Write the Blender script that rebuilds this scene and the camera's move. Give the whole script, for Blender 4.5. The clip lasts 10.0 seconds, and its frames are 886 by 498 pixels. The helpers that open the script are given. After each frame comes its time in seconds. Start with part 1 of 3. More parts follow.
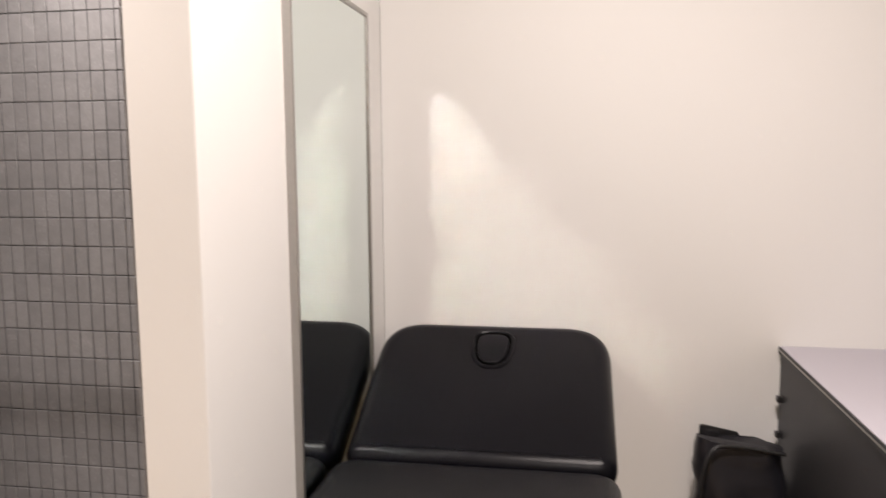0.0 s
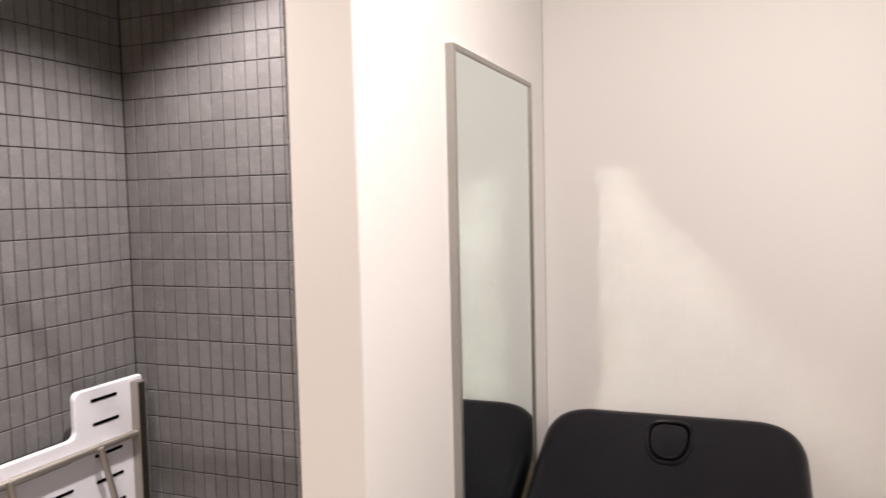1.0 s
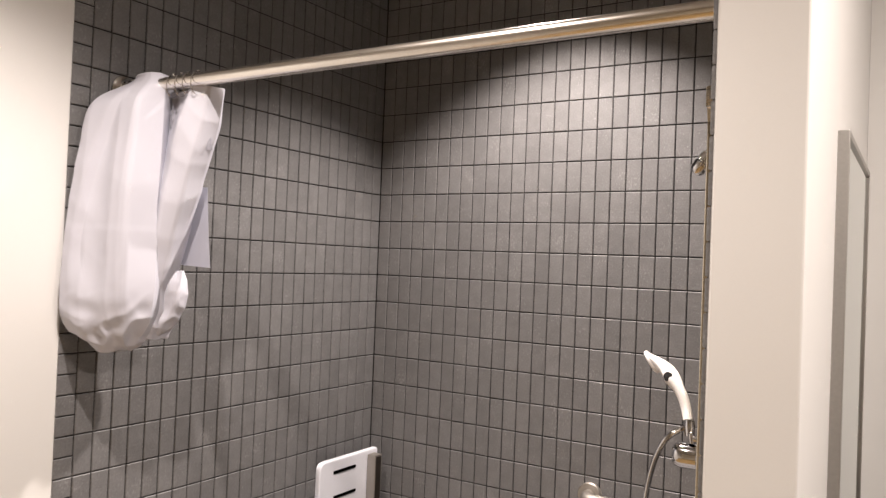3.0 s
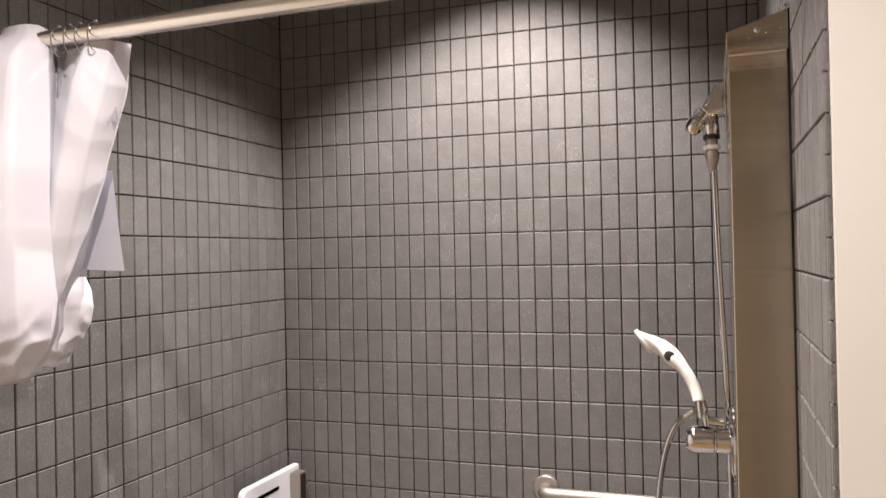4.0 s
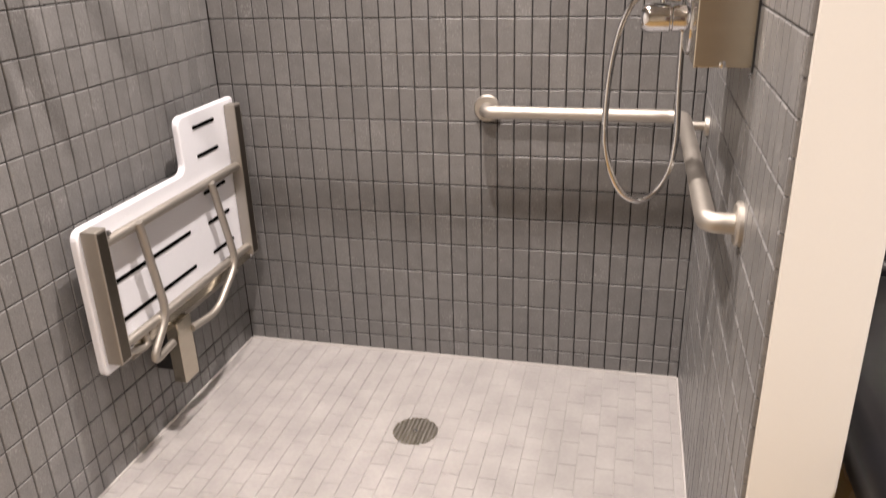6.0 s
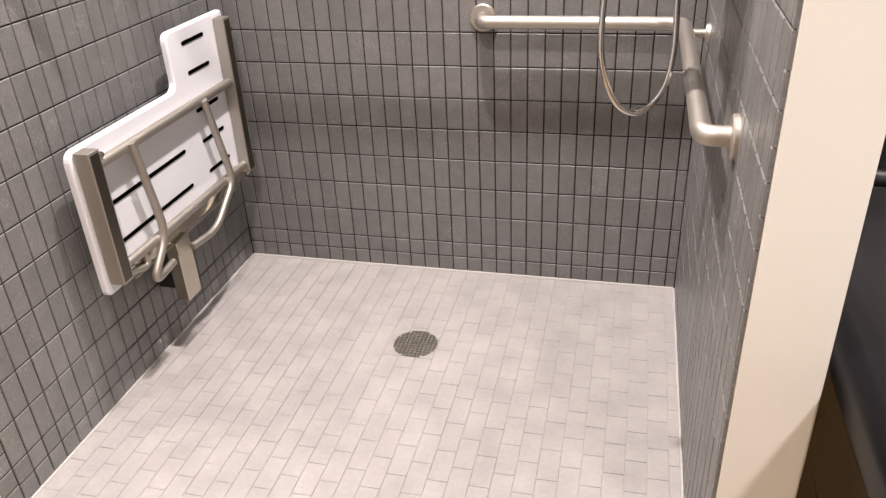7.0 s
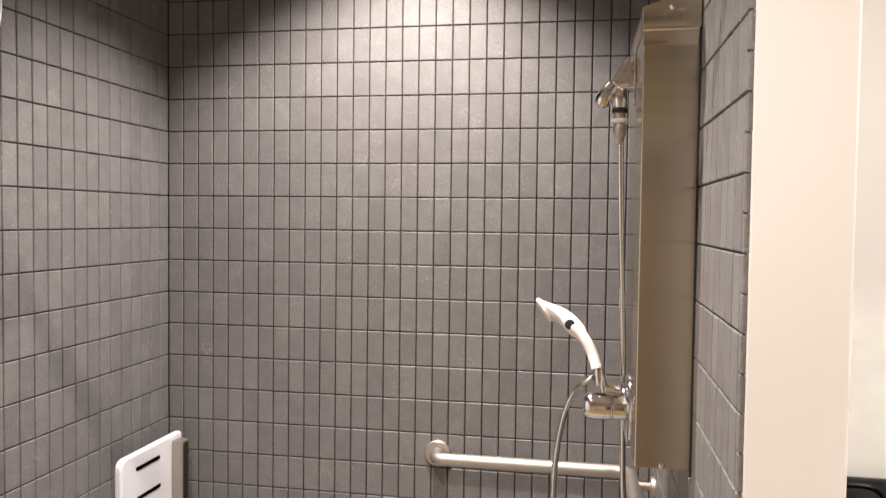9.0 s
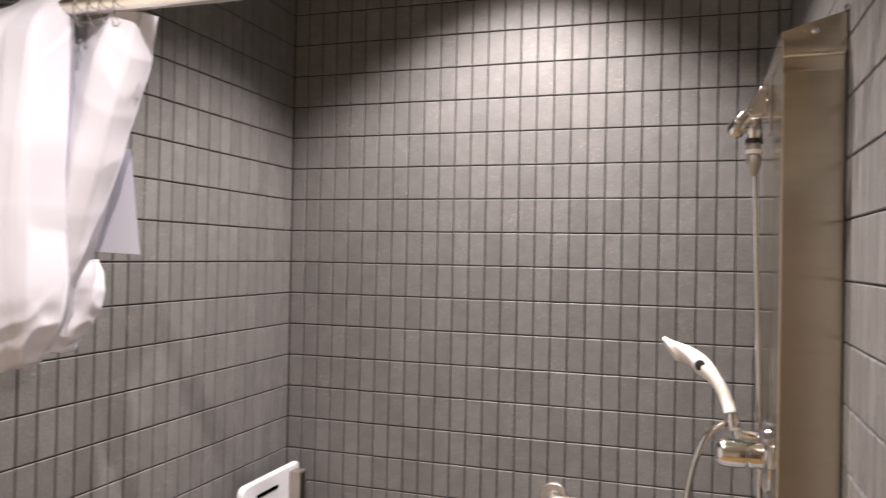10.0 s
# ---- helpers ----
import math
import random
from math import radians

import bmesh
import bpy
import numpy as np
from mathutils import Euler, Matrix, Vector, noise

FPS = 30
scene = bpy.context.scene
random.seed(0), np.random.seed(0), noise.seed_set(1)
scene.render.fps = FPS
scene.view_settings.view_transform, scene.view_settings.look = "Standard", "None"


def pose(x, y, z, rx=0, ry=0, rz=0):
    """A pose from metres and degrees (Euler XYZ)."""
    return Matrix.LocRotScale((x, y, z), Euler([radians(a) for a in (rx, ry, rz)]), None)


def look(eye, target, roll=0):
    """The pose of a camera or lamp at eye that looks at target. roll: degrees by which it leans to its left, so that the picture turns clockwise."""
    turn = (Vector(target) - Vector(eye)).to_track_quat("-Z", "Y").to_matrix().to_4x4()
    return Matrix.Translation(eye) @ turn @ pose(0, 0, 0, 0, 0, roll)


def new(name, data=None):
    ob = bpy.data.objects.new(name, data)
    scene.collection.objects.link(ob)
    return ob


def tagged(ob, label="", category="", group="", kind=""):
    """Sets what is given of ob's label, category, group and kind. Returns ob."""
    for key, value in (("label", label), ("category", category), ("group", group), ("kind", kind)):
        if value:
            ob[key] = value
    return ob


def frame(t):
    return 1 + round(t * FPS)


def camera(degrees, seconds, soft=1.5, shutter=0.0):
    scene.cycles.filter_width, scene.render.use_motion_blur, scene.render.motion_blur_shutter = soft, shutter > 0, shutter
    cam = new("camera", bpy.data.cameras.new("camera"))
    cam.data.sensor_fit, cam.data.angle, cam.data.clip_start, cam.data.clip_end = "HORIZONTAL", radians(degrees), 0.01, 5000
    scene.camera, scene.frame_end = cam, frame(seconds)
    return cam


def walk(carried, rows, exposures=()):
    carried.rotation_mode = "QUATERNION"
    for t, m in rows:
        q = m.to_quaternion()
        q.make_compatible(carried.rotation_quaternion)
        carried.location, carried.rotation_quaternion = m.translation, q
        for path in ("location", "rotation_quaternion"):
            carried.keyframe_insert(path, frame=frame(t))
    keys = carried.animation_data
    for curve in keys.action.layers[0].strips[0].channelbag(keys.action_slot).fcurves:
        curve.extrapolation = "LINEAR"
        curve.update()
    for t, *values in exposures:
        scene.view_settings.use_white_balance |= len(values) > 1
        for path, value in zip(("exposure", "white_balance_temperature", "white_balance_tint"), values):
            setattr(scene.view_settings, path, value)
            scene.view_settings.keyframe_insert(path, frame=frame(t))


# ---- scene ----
cam = camera(60.0, 10.0, soft=1.3, shutter=0.36)
PATH = [
    (0, (2.265, -2.447, 1.432), (1.924, -0.491, 1.197), -0.4),
    (0.5, (2.227, -2.37, 1.517), (1.678, -0.455, 1.332), -1.4),
    (1, (2.2, -2.331, 1.534), (1.48, -0.469, 1.407), -1.3),
    (1.2, (2.168, -2.343, 1.535), (1.374, -0.511, 1.431), -0.9),
    (1.5, (2.133, -2.345, 1.542), (1.211, -0.572, 1.461), 0.0),
    (2, (2.02, -2.433, 1.581), (0.952, -0.743, 1.553), 2.2),
    (2.2, (1.974, -2.433, 1.596), (0.864, -0.77, 1.581), 2.6),
    (3.3, (1.671, -2.285, 1.588), (0.692, -0.541, 1.647), 1.3),
    (3.5, (1.593, -2.238, 1.582), (0.716, -0.442, 1.629), 0.5),
    (3.9, (1.391, -2.293, 1.558), (0.708, -0.413, 1.594), -0.8),
    (4, (1.372, -2.274, 1.576), (0.708, -0.387, 1.589), -1.2),
    (4.5, (1.285, -2.272, 1.54), (0.802, -0.336, 1.404), -1.6),
    (5, (1.298, -2.263, 1.489), (0.842, -0.344, 1.156), -1.3),
    (5.5, (1.302, -2.256, 1.408), (0.842, -0.389, 0.857), -1.3),
    (6, (1.305, -2.251, 1.354), (0.85, -0.458, 0.595), -1.8),
    (6.2, (1.307, -2.249, 1.347), (0.854, -0.49, 0.512), -2.2),
    (7.3, (1.328, -2.242, 1.382), (0.882, -0.551, 0.411), -3.0),
    (7.5, (1.333, -2.243, 1.399), (0.889, -0.482, 0.561), -2.4),
    (8, (1.34, -2.229, 1.458), (0.918, -0.35, 0.918), -1.1),
    (8.5, (1.313, -2.248, 1.544), (0.956, -0.296, 1.294), 0.1),
    (9, (1.307, -2.252, 1.575), (0.945, -0.286, 1.496), 0.7),
    (9.4, (1.305, -2.245, 1.573), (0.901, -0.286, 1.6), 1.2),
    (9.5, (1.301, -2.242, 1.564), (0.882, -0.287, 1.609), 1.3),
    (10, (1.269, -2.246, 1.565), (0.642, -0.347, 1.582), 1.1),
]
EXPOSURES = [(0.0, 0.02, 6350, 11), (1.0, -0.05, 6330, 12), (2.0, -0.27, 6400, 10), (3.4, -0.24, 6500, 10), (4.5, -0.02, 6550, 10), (5.5, 0.16, 6600, 10), (6.2, 0.26, 6500, 10), (7.4, 0.32, 6350, 10), (8.0, 0.35, 6350, 10), (8.5, 0.26, 6450, 10), (9.0, 0.12, 6550, 10), (9.5, 0.0, 6500, 10), (10.0, -0.07, 6350, 10)]
walk(cam, [(t, look(eye, target, roll)) for t, eye, target, roll in PATH], EXPOSURES)

# ---- main measures (metres) ----
W = 1.504          # shower, tile face to tile face
PX, PZ = 0.0508, 0.1016   # tile pitch
Z0 = 0.113         # lowest full joint
H = 2.74           # ceiling
YF = -1.236        # front of the shower's side walls
YL = -1.272        # end of the tiles on the left wall
XN = 1.634         # niche side of the short wall
YN = 0.022         # niche back wall
XR, YB = 4.30, -4.20

# ---- world and lights ----
world = bpy.data.worlds.new("world")
scene.world = world
world.use_nodes = True
world.node_tree.nodes["Background"].inputs[0].default_value = (0.9, 0.9, 1.0, 1)
world.node_tree.nodes["Background"].inputs[1].default_value = 0.02
scene.cycles.blur_glossy = 0.0
scene.cycles.caustics_reflective = True
scene.cycles.sample_clamp_indirect = 0.0


def spot(name, place, watts, half_angle, blend, radius, colour):
    d = bpy.data.lights.new(name, "SPOT")
    d.energy, d.spot_size, d.spot_blend, d.shadow_soft_size, d.color = watts, radians(2 * half_angle), blend, radius, colour
    ob = new(name, d)
    ob.location = place
    return ob


WARM = (1.0, 0.87, 0.80)
# the third is an unseen fill, added to brighten the wall end and couch
LAMPS = [(0.79, -0.49, 182, 54, 0.50, 0.025), (0.76, -1.67, 158, 58, 0.7, 0.014), (2.45, -3.2, 150, 60, 0.35, 0.08)]
for lx, ly, watts, half, blend, rad in LAMPS:
    spot("ceiling_spot", (lx, ly, H - 0.03), watts, half, blend, rad, WARM)
# second spot added in the shower lamp's place to brighten its centre beam
spot("beam_boost", (LAMPS[0][0], LAMPS[0][1], H - 0.03), 85, 44, 1.0, 0.04, WARM)
DISC = (2.47, -1.47)   # broad disc light above the couch
d = bpy.data.lights.new("disc_lamp", "AREA")
d.shape, d.size, d.energy, d.color = "DISK", 0.20, 54, WARM
d.spread = radians(176)
new("disc_lamp", d).location = (*DISC, H - 0.034)


# ---- materials ----
def material(name, colour, rough=0.5, metal=0.0, grain=60.0, amount=0.12, bump=0.0, stain=2.0, stain_amount=0.08, spec=0.5, pieces=0.0, stretch=(1, 1, 1), coat=0.0):
    """A surface with fine grain, broad stains, roughness variation and relief."""
    m = bpy.data.materials.new(name)
    m.use_nodes = True
    n, l = m.node_tree.nodes, m.node_tree.links
    b = n["Principled BSDF"]
    b.inputs["Metallic"].default_value = metal
    b.inputs["Specular IOR Level"].default_value = spec
    b.inputs["Coat Weight"].default_value = coat
    tc = n.new("ShaderNodeTexCoord")
    geo = n.new("ShaderNodeNewGeometry")
    mp = n.new("ShaderNodeMapping")
    mp.inputs["Scale"].default_value = stretch
    l.new(geo.outputs["Position"], mp.inputs["Vector"])
    fine = n.new("ShaderNodeTexNoise")
    fine.inputs["Scale"].default_value, fine.inputs["Detail"].default_value = grain, 4
    l.new(mp.outputs[0], fine.inputs["Vector"])
    broad = n.new("ShaderNodeTexNoise")
    broad.inputs["Scale"].default_value, broad.inputs["Detail"].default_value = stain, 3
    l.new(geo.outputs["Position"], broad.inputs["Vector"])

    def mad(a, mul, add):
        k = n.new("ShaderNodeMath")
        k.operation = "MULTIPLY_ADD"
        l.new(a, k.inputs[0])
        k.inputs[1].default_value, k.inputs[2].default_value = mul, add
        return k.outputs[0]

    def times(a, c):
        k = n.new("ShaderNodeMath")
        k.operation = "MULTIPLY"
        l.new(a, k.inputs[0])
        l.new(c, k.inputs[1])
        return k.outputs[0]

    v = times(mad(fine.outputs["Fac"], 2 * amount, 1 - amount), mad(broad.outputs["Fac"], 2 * stain_amount, 1 - stain_amount))
    if pieces:
        oi = n.new("ShaderNodeObjectInfo")
        s = n.new("ShaderNodeMath")
        s.operation = "ADD"
        l.new(oi.outputs["Random"], s.inputs[0])
        l.new(geo.outputs["Random Per Island"], s.inputs[1])
        f = n.new("ShaderNodeMath")
        f.operation = "FRACT"
        l.new(s.outputs[0], f.inputs[0])
        v = times(v, mad(f.outputs[0], 2 * pieces, 1 - pieces))
    mix = n.new("ShaderNodeMix")
    mix.data_type, mix.blend_type = "RGBA", "MULTIPLY"
    mix.inputs["Factor"].default_value = 1.0
    mix.inputs["A"].default_value = (*colour, 1)
    l.new(v, mix.inputs["B"])
    l.new(mix.outputs["Result"], b.inputs["Base Color"])
    l.new(mad(broad.outputs["Fac"], 0.25 * rough, 0.875 * rough), b.inputs["Roughness"])
    if bump:
        bp = n.new("ShaderNodeBump")
        bp.inputs["Strength"].default_value, bp.inputs["Distance"].default_value = 0.5, bump
        l.new(fine.outputs["Fac"], bp.inputs["Height"])
        l.new(bp.outputs["Normal"], b.inputs["Normal"])
    return m


M_TILE = material("grey_stone_tile", (0.160, 0.159, 0.160), 0.37, grain=210, amount=0.34, bump=0.002, stain=26, stain_amount=0.22, spec=0.50, pieces=0.09)


def riven(m, fleck=(0.38, 0.375, 0.37)):
    """Adds slate-like relief, scuffs and small light flecks to a tile material."""
    n, l = m.node_tree.nodes, m.node_tree.links
    b = n["Principled BSDF"]
    geo = n.new("ShaderNodeNewGeometry")
    rough = n.new("ShaderNodeTexNoise")
    rough.inputs["Scale"].default_value, rough.inputs["Detail"].default_value, rough.inputs["Roughness"].default_value = 120, 6, 0.70
    l.new(geo.outputs["Position"], rough.inputs["Vector"])
    bp = n.new("ShaderNodeBump")
    bp.inputs["Strength"].default_value, bp.inputs["Distance"].default_value = 0.70, 0.0024
    l.new(rough.outputs["Fac"], bp.inputs["Height"])
    l.new(bp.outputs["Normal"], b.inputs["Normal"])
    dots = n.new("ShaderNodeTexNoise")
    dots.inputs["Scale"].default_value, dots.inputs["Detail"].default_value = 210, 3
    tall = n.new("ShaderNodeMapping")
    tall.inputs["Scale"].default_value = (1.0, 1.0, 0.5)
    l.new(geo.outputs["Position"], tall.inputs["Vector"])
    l.new(tall.outputs[0], dots.inputs["Vector"])
    patch = n.new("ShaderNodeTexNoise")
    patch.inputs["Scale"].default_value, patch.inputs["Detail"].default_value = 11, 4
    l.new(geo.outputs["Position"], patch.inputs["Vector"])
    add = n.new("ShaderNodeMath")
    add.operation = "MULTIPLY_ADD"
    l.new(patch.outputs["Fac"], add.inputs[0])
    add.inputs[1].default_value = 0.55
    l.new(dots.outputs["Fac"], add.inputs[2])
    ramp = n.new("ShaderNodeMapRange")
    ramp.inputs["From Min"].default_value, ramp.inputs["From Max"].default_value = 0.88, 1.10
    ramp.inputs["To Max"].default_value = 0.58
    l.new(add.outputs[0], ramp.inputs["Value"])
    old = [k for k in l if k.to_socket == b.inputs["Base Color"]][0].from_socket
    mix = n.new("ShaderNodeMix")
    mix.data_type = "RGBA"
    l.new(ramp.outputs[0], mix.inputs["Factor"])
    l.new(old, mix.inputs["A"])
    mix.inputs["B"].default_value = (*fleck, 1)
    l.new(mix.outputs["Result"], b.inputs["Base Color"])


riven(M_TILE)
M_GROUT = material("dark_grout", (0.013, 0.0125, 0.012), 0.95, grain=300, amount=0.3, bump=0.001)
M_FLOORTILE = material("light_grey_floor_tile", (0.335, 0.324, 0.320), 0.45, grain=90, amount=0.12, bump=0.0006, stain=9, stain_amount=0.26, pieces=0.015)
M_FLOORGROUT = material("grey_floor_grout", (0.42, 0.405, 0.395), 0.85, grain=200, amount=0.3, bump=0.001)
M_WALL = material("cream_wall_paint", (0.775, 0.773, 0.752), 0.55, grain=350, amount=0.015, bump=0.00006, stain=1.2, stain_amount=0.02, spec=0.3)
# unseen rear wall, darker than the cream to cut bounce and suit the column's reflection
M_REAR = material("toned_down_rear_wall", (0.58, 0.53, 0.43), 0.6, grain=350, amount=0.02, bump=0.00006, stain=1.2, stain_amount=0.03, spec=0.3)
M_CEIL = material("pale_ceiling_paint", (0.55, 0.535, 0.51), 0.8, grain=200, amount=0.03, bump=0.0005)
M_WOOD = material("brown_vinyl_floor", (0.30, 0.20, 0.085), 0.28, grain=40, amount=0.25, bump=0.0003, stretch=(1, 0.08, 1), pieces=0.1)
M_STEEL = material("brushed_steel", (0.54, 0.495, 0.41), 0.17, 1.0, grain=150, amount=0.11, bump=0.0, stain=5, stain_amount=0.10, stretch=(0.03, 0.03, 1))
brushed = M_STEEL.node_tree.nodes["Principled BSDF"]
brushed.inputs["Anisotropic"].default_value = 0.85
brushed.inputs["Anisotropic Rotation"].default_value = 0.0
tangent = M_STEEL.node_tree.nodes.new("ShaderNodeTangent")
tangent.direction_type, tangent.axis = "RADIAL", "Z"
M_STEEL.node_tree.links.new(tangent.outputs[0], brushed.inputs["Tangent"])
M_SATIN = material("satin_steel_tube", (0.44, 0.415, 0.38), 0.54, 1.0, grain=300, amount=0.06, bump=0.0001)
M_CHROME = material("chrome", (0.62, 0.62, 0.63), 0.06, 1.0, grain=40, amount=0.03)
M_ROD = material("polished_rod_steel", (0.74, 0.70, 0.64), 0.22, 1.0, grain=80, amount=0.05)
M_FRAME = material("brushed_aluminium", (0.45, 0.44, 0.42), 0.45, 1.0, grain=200, amount=0.08)
M_WHITE = material("white_plastic", (0.84, 0.83, 0.82), 0.32, grain=60, amount=0.02, stain=6, stain_amount=0.03)
M_PHENOLIC = material("white_phenolic_board", (0.74, 0.76, 0.82), 0.38, grain=120, amount=0.03, stain=5, stain_amount=0.04)
M_CURTAIN = material("white_vinyl_cloth", (0.53, 0.535, 0.595), 0.68, grain=500, amount=0.02, bump=0.0002, stain=9, stain_amount=0.03, spec=0.22)
M_VINYL = material("black_upholstery_vinyl", (0.0040, 0.0040, 0.0058), 0.30, grain=600, amount=0.2, bump=0.0004, stain=6, stain_amount=0.1, spec=0.15)
M_BLACK = material("black_plastic", (0.012, 0.012, 0.013), 0.4, grain=200, amount=0.15, bump=0.0003)
M_BAG = material("black_nylon", (0.014, 0.014, 0.018), 0.30, grain=900, amount=0.3, bump=0.001, stain=12, stain_amount=0.3)
M_LAMINATE = material("charcoal_laminate", (0.022, 0.022, 0.026), 0.48, grain=250, amount=0.12, bump=0.0002)
M_TOP = material("pale_grey_laminate", (0.44, 0.42, 0.47), 0.35, grain=400, amount=0.05, stain=4, stain_amount=0.03)
M_DRAIN = material("aged_brass_steel", (0.33, 0.31, 0.25), 0.35, 1.0, grain=120, amount=0.3)
# near-black for the shade inside slots, drain and face hole
M_DARK = material("hollow_shade", (0.002, 0.002, 0.002), 0.9, spec=0.0)
# dark colour stands in for what polished steel reflects on the bench channels
M_SHADED_STEEL = material("steel_dark_reflection", (0.13, 0.115, 0.095), 0.4, 1.0, grain=120, amount=0.2)
M_DOOR = material("brown_wood_veneer", (0.115, 0.074, 0.056), 0.4, grain=26, amount=0.3, bump=0.0003, stretch=(1, 1, 0.08), stain=3, stain_amount=0.15)
M_MIRROR = material("mirror_glass", (0.79, 0.88, 0.87), 0.0, 1.0, grain=3, amount=0.0, stain_amount=0.0)
M_MIRROR.node_tree.nodes["Principled BSDF"].inputs["Roughness"].default_value = 0.0
for lk in list(M_MIRROR.node_tree.links):
    if lk.to_socket.name == "Roughness":
        M_MIRROR.node_tree.links.remove(lk)


def glowing(name, colour, strength):
    m = bpy.data.materials.new(name)
    m.use_nodes = True
    b = m.node_tree.nodes["Principled BSDF"]
    b.inputs["Emission Color"].default_value = (*colour, 1)
    b.inputs["Emission Strength"].default_value = strength
    return m


M_LENS = glowing("lit_lens", WARM, 3.0)


# ---- mesh helpers ----
def part(name, bm, mat, parent=None, label="", smooth=False):
    me = bpy.data.meshes.new(name)
    bmesh.ops.recalc_face_normals(bm, faces=bm.faces)
    if smooth:
        for f in bm.faces:
            f.smooth = True
    bm.to_mesh(me)
    bm.free()
    me.materials.append(mat)
    ob = new(name, me)
    if smooth:
        me.set_sharp_from_angle(angle=radians(38))
    if parent:
        ob.parent = parent
    if label:
        tagged(ob, label)
    return ob


def thing(name, label, category, group="", kind="", at=(0, 0, 0)):
    ob = new(name)
    ob.empty_display_size = 0.05
    ob.location = at
    return tagged(ob, label, category, group, kind)


def box(x0, x1, y0, y1, z0, z1, bevel=0.0, seg=2, bm=None):
    b = bmesh.new()
    bmesh.ops.create_cube(b, size=1, matrix=Matrix.Translation(((x0 + x1) / 2, (y0 + y1) / 2, (z0 + z1) / 2)) @ Matrix.Diagonal((x1 - x0, y1 - y0, z1 - z0, 1)))
    if bevel:
        bmesh.ops.bevel(b, geom=b.edges[:], offset=bevel, segments=seg, profile=0.5, affect="EDGES")
    if bm is None:
        return b
    return merge(bm, b)


def merge(bm, b, m=None):
    me = bpy.data.meshes.new("tmp")
    if m is not None:
        bmesh.ops.transform(b, matrix=m, verts=b.verts)
    b.to_mesh(me)
    b.free()
    bm.from_mesh(me)
    bpy.data.meshes.remove(me)
    return bm


def fillet(points, r, n=6):
    """Rounds the corners of a line of points."""
    p = [Vector(q) for q in points]
    out = [p[0]]
    for a, b, c in zip(p, p[1:], p[2:]):
        u, v = (a - b), (c - b)
        k = min(r, u.length * 0.45, v.length * 0.45)
        s, e = b + u.normalized() * k, b + v.normalized() * k
        for i in range(n + 1):
            t = i / n
            out.append(s * (1 - t) ** 2 + b * 2 * t * (1 - t) + e * t * t)
    out.append(p[-1])
    return out


def spline(points, n=8):
    p = [Vector(q) for q in points]
    p = [2 * p[0] - p[1]] + p + [2 * p[-1] - p[-2]]
    out = []
    for a, b, c, d in zip(p, p[1:], p[2:], p[3:]):
        for i in range(n):
            t = i / n
            out.append(0.5 * (2 * b + (c - a) * t + (2 * a - 5 * b + 4 * c - d) * t * t + (3 * b - a - 3 * c + d) * t ** 3))
    out.append(p[-2])
    return out


def tube(points, radius, seg=14, bm=None, flat=1.0):
    """A tube along points; radius is a number or one for each point."""
    bm = bm or bmesh.new()
    p = [Vector(q) for q in points]
    rad = radius if isinstance(radius, (list, tuple)) else [radius] * len(p)
    rings, side = [], None
    for i, q in enumerate(p):
        d = (p[min(i + 1, len(p) - 1)] - p[max(i - 1, 0)]).normalized()
        if side is None:
            side = d.orthogonal().normalized()
        side = (side - d * side.dot(d)).normalized()
        up = d.cross(side)
        rings.append([bm.verts.new(q + rad[i] * (math.cos(2 * math.pi * k / seg) * side + flat * math.sin(2 * math.pi * k / seg) * up)) for k in range(seg)])
    for a, b in zip(rings, rings[1:]):
        for k in range(seg):
            bm.faces.new((a[k], a[(k + 1) % seg], b[(k + 1) % seg], b[k]))
    bm.faces.new(rings[0][::-1])
    bm.faces.new(rings[-1])
    return bm


def lathe(profile, base, axis, seg=28, bm=None):
    """Turns (distance along axis, radius) pairs round an axis from base."""
    base, axis = Vector(base), Vector(axis).normalized()
    return tube([base + axis * d for d, _ in profile], [max(r, 0.0004) for _, r in profile], seg, bm)


def slab(outline, thickness, bevel, place, seg=3):
    """A plate from a 2D outline, its edges rounded, put at a pose."""
    bm = bmesh.new()
    vs = [bm.verts.new((x, y, 0)) for x, y in outline]
    f = bm.faces.new(vs)
    r = bmesh.ops.extrude_face_region(bm, geom=[f])
    bmesh.ops.translate(bm, vec=(0, 0, thickness), verts=[v for v in r["geom"] if isinstance(v, bmesh.types.BMVert)])
    bmesh.ops.recalc_face_normals(bm, faces=bm.faces)
    if bevel:
        rim = [e for e in bm.edges if abs(e.verts[0].co.z - e.verts[1].co.z) < 1e-6]
        bmesh.ops.bevel(bm, geom=rim, offset=bevel, segments=seg, profile=0.5, affect="EDGES")
    bmesh.ops.transform(bm, matrix=place, verts=bm.verts)
    return bm


def rounded(corners, n=6):
    """A closed outline from (x, y, radius) corners."""
    out = []
    k = len(corners)
    for i in range(k):
        a, b, c = Vector(corners[i - 1][:2]), Vector(corners[i][:2]), Vector(corners[(i + 1) % k][:2])
        r = corners[i][2]
        if r <= 0:
            out.append(tuple(b))
            continue
        u, v = (a - b).normalized(), (c - b).normalized()
        for j in range(n + 1):
            t = j / n
            q = (b + u * r) * (1 - t) ** 2 + b * 2 * t * (1 - t) + (b + v * r) * t * t
            out.append(tuple(q))
    return out


# ---- the room's shell ----
def wall(name, x0, x1, y0, y1, z0, z1, mat, label, bevel=0.0):
    return tagged(part(name, box(x0, x1, y0, y1, z0, z1, bevel), mat), label, "wall", kind="structure")


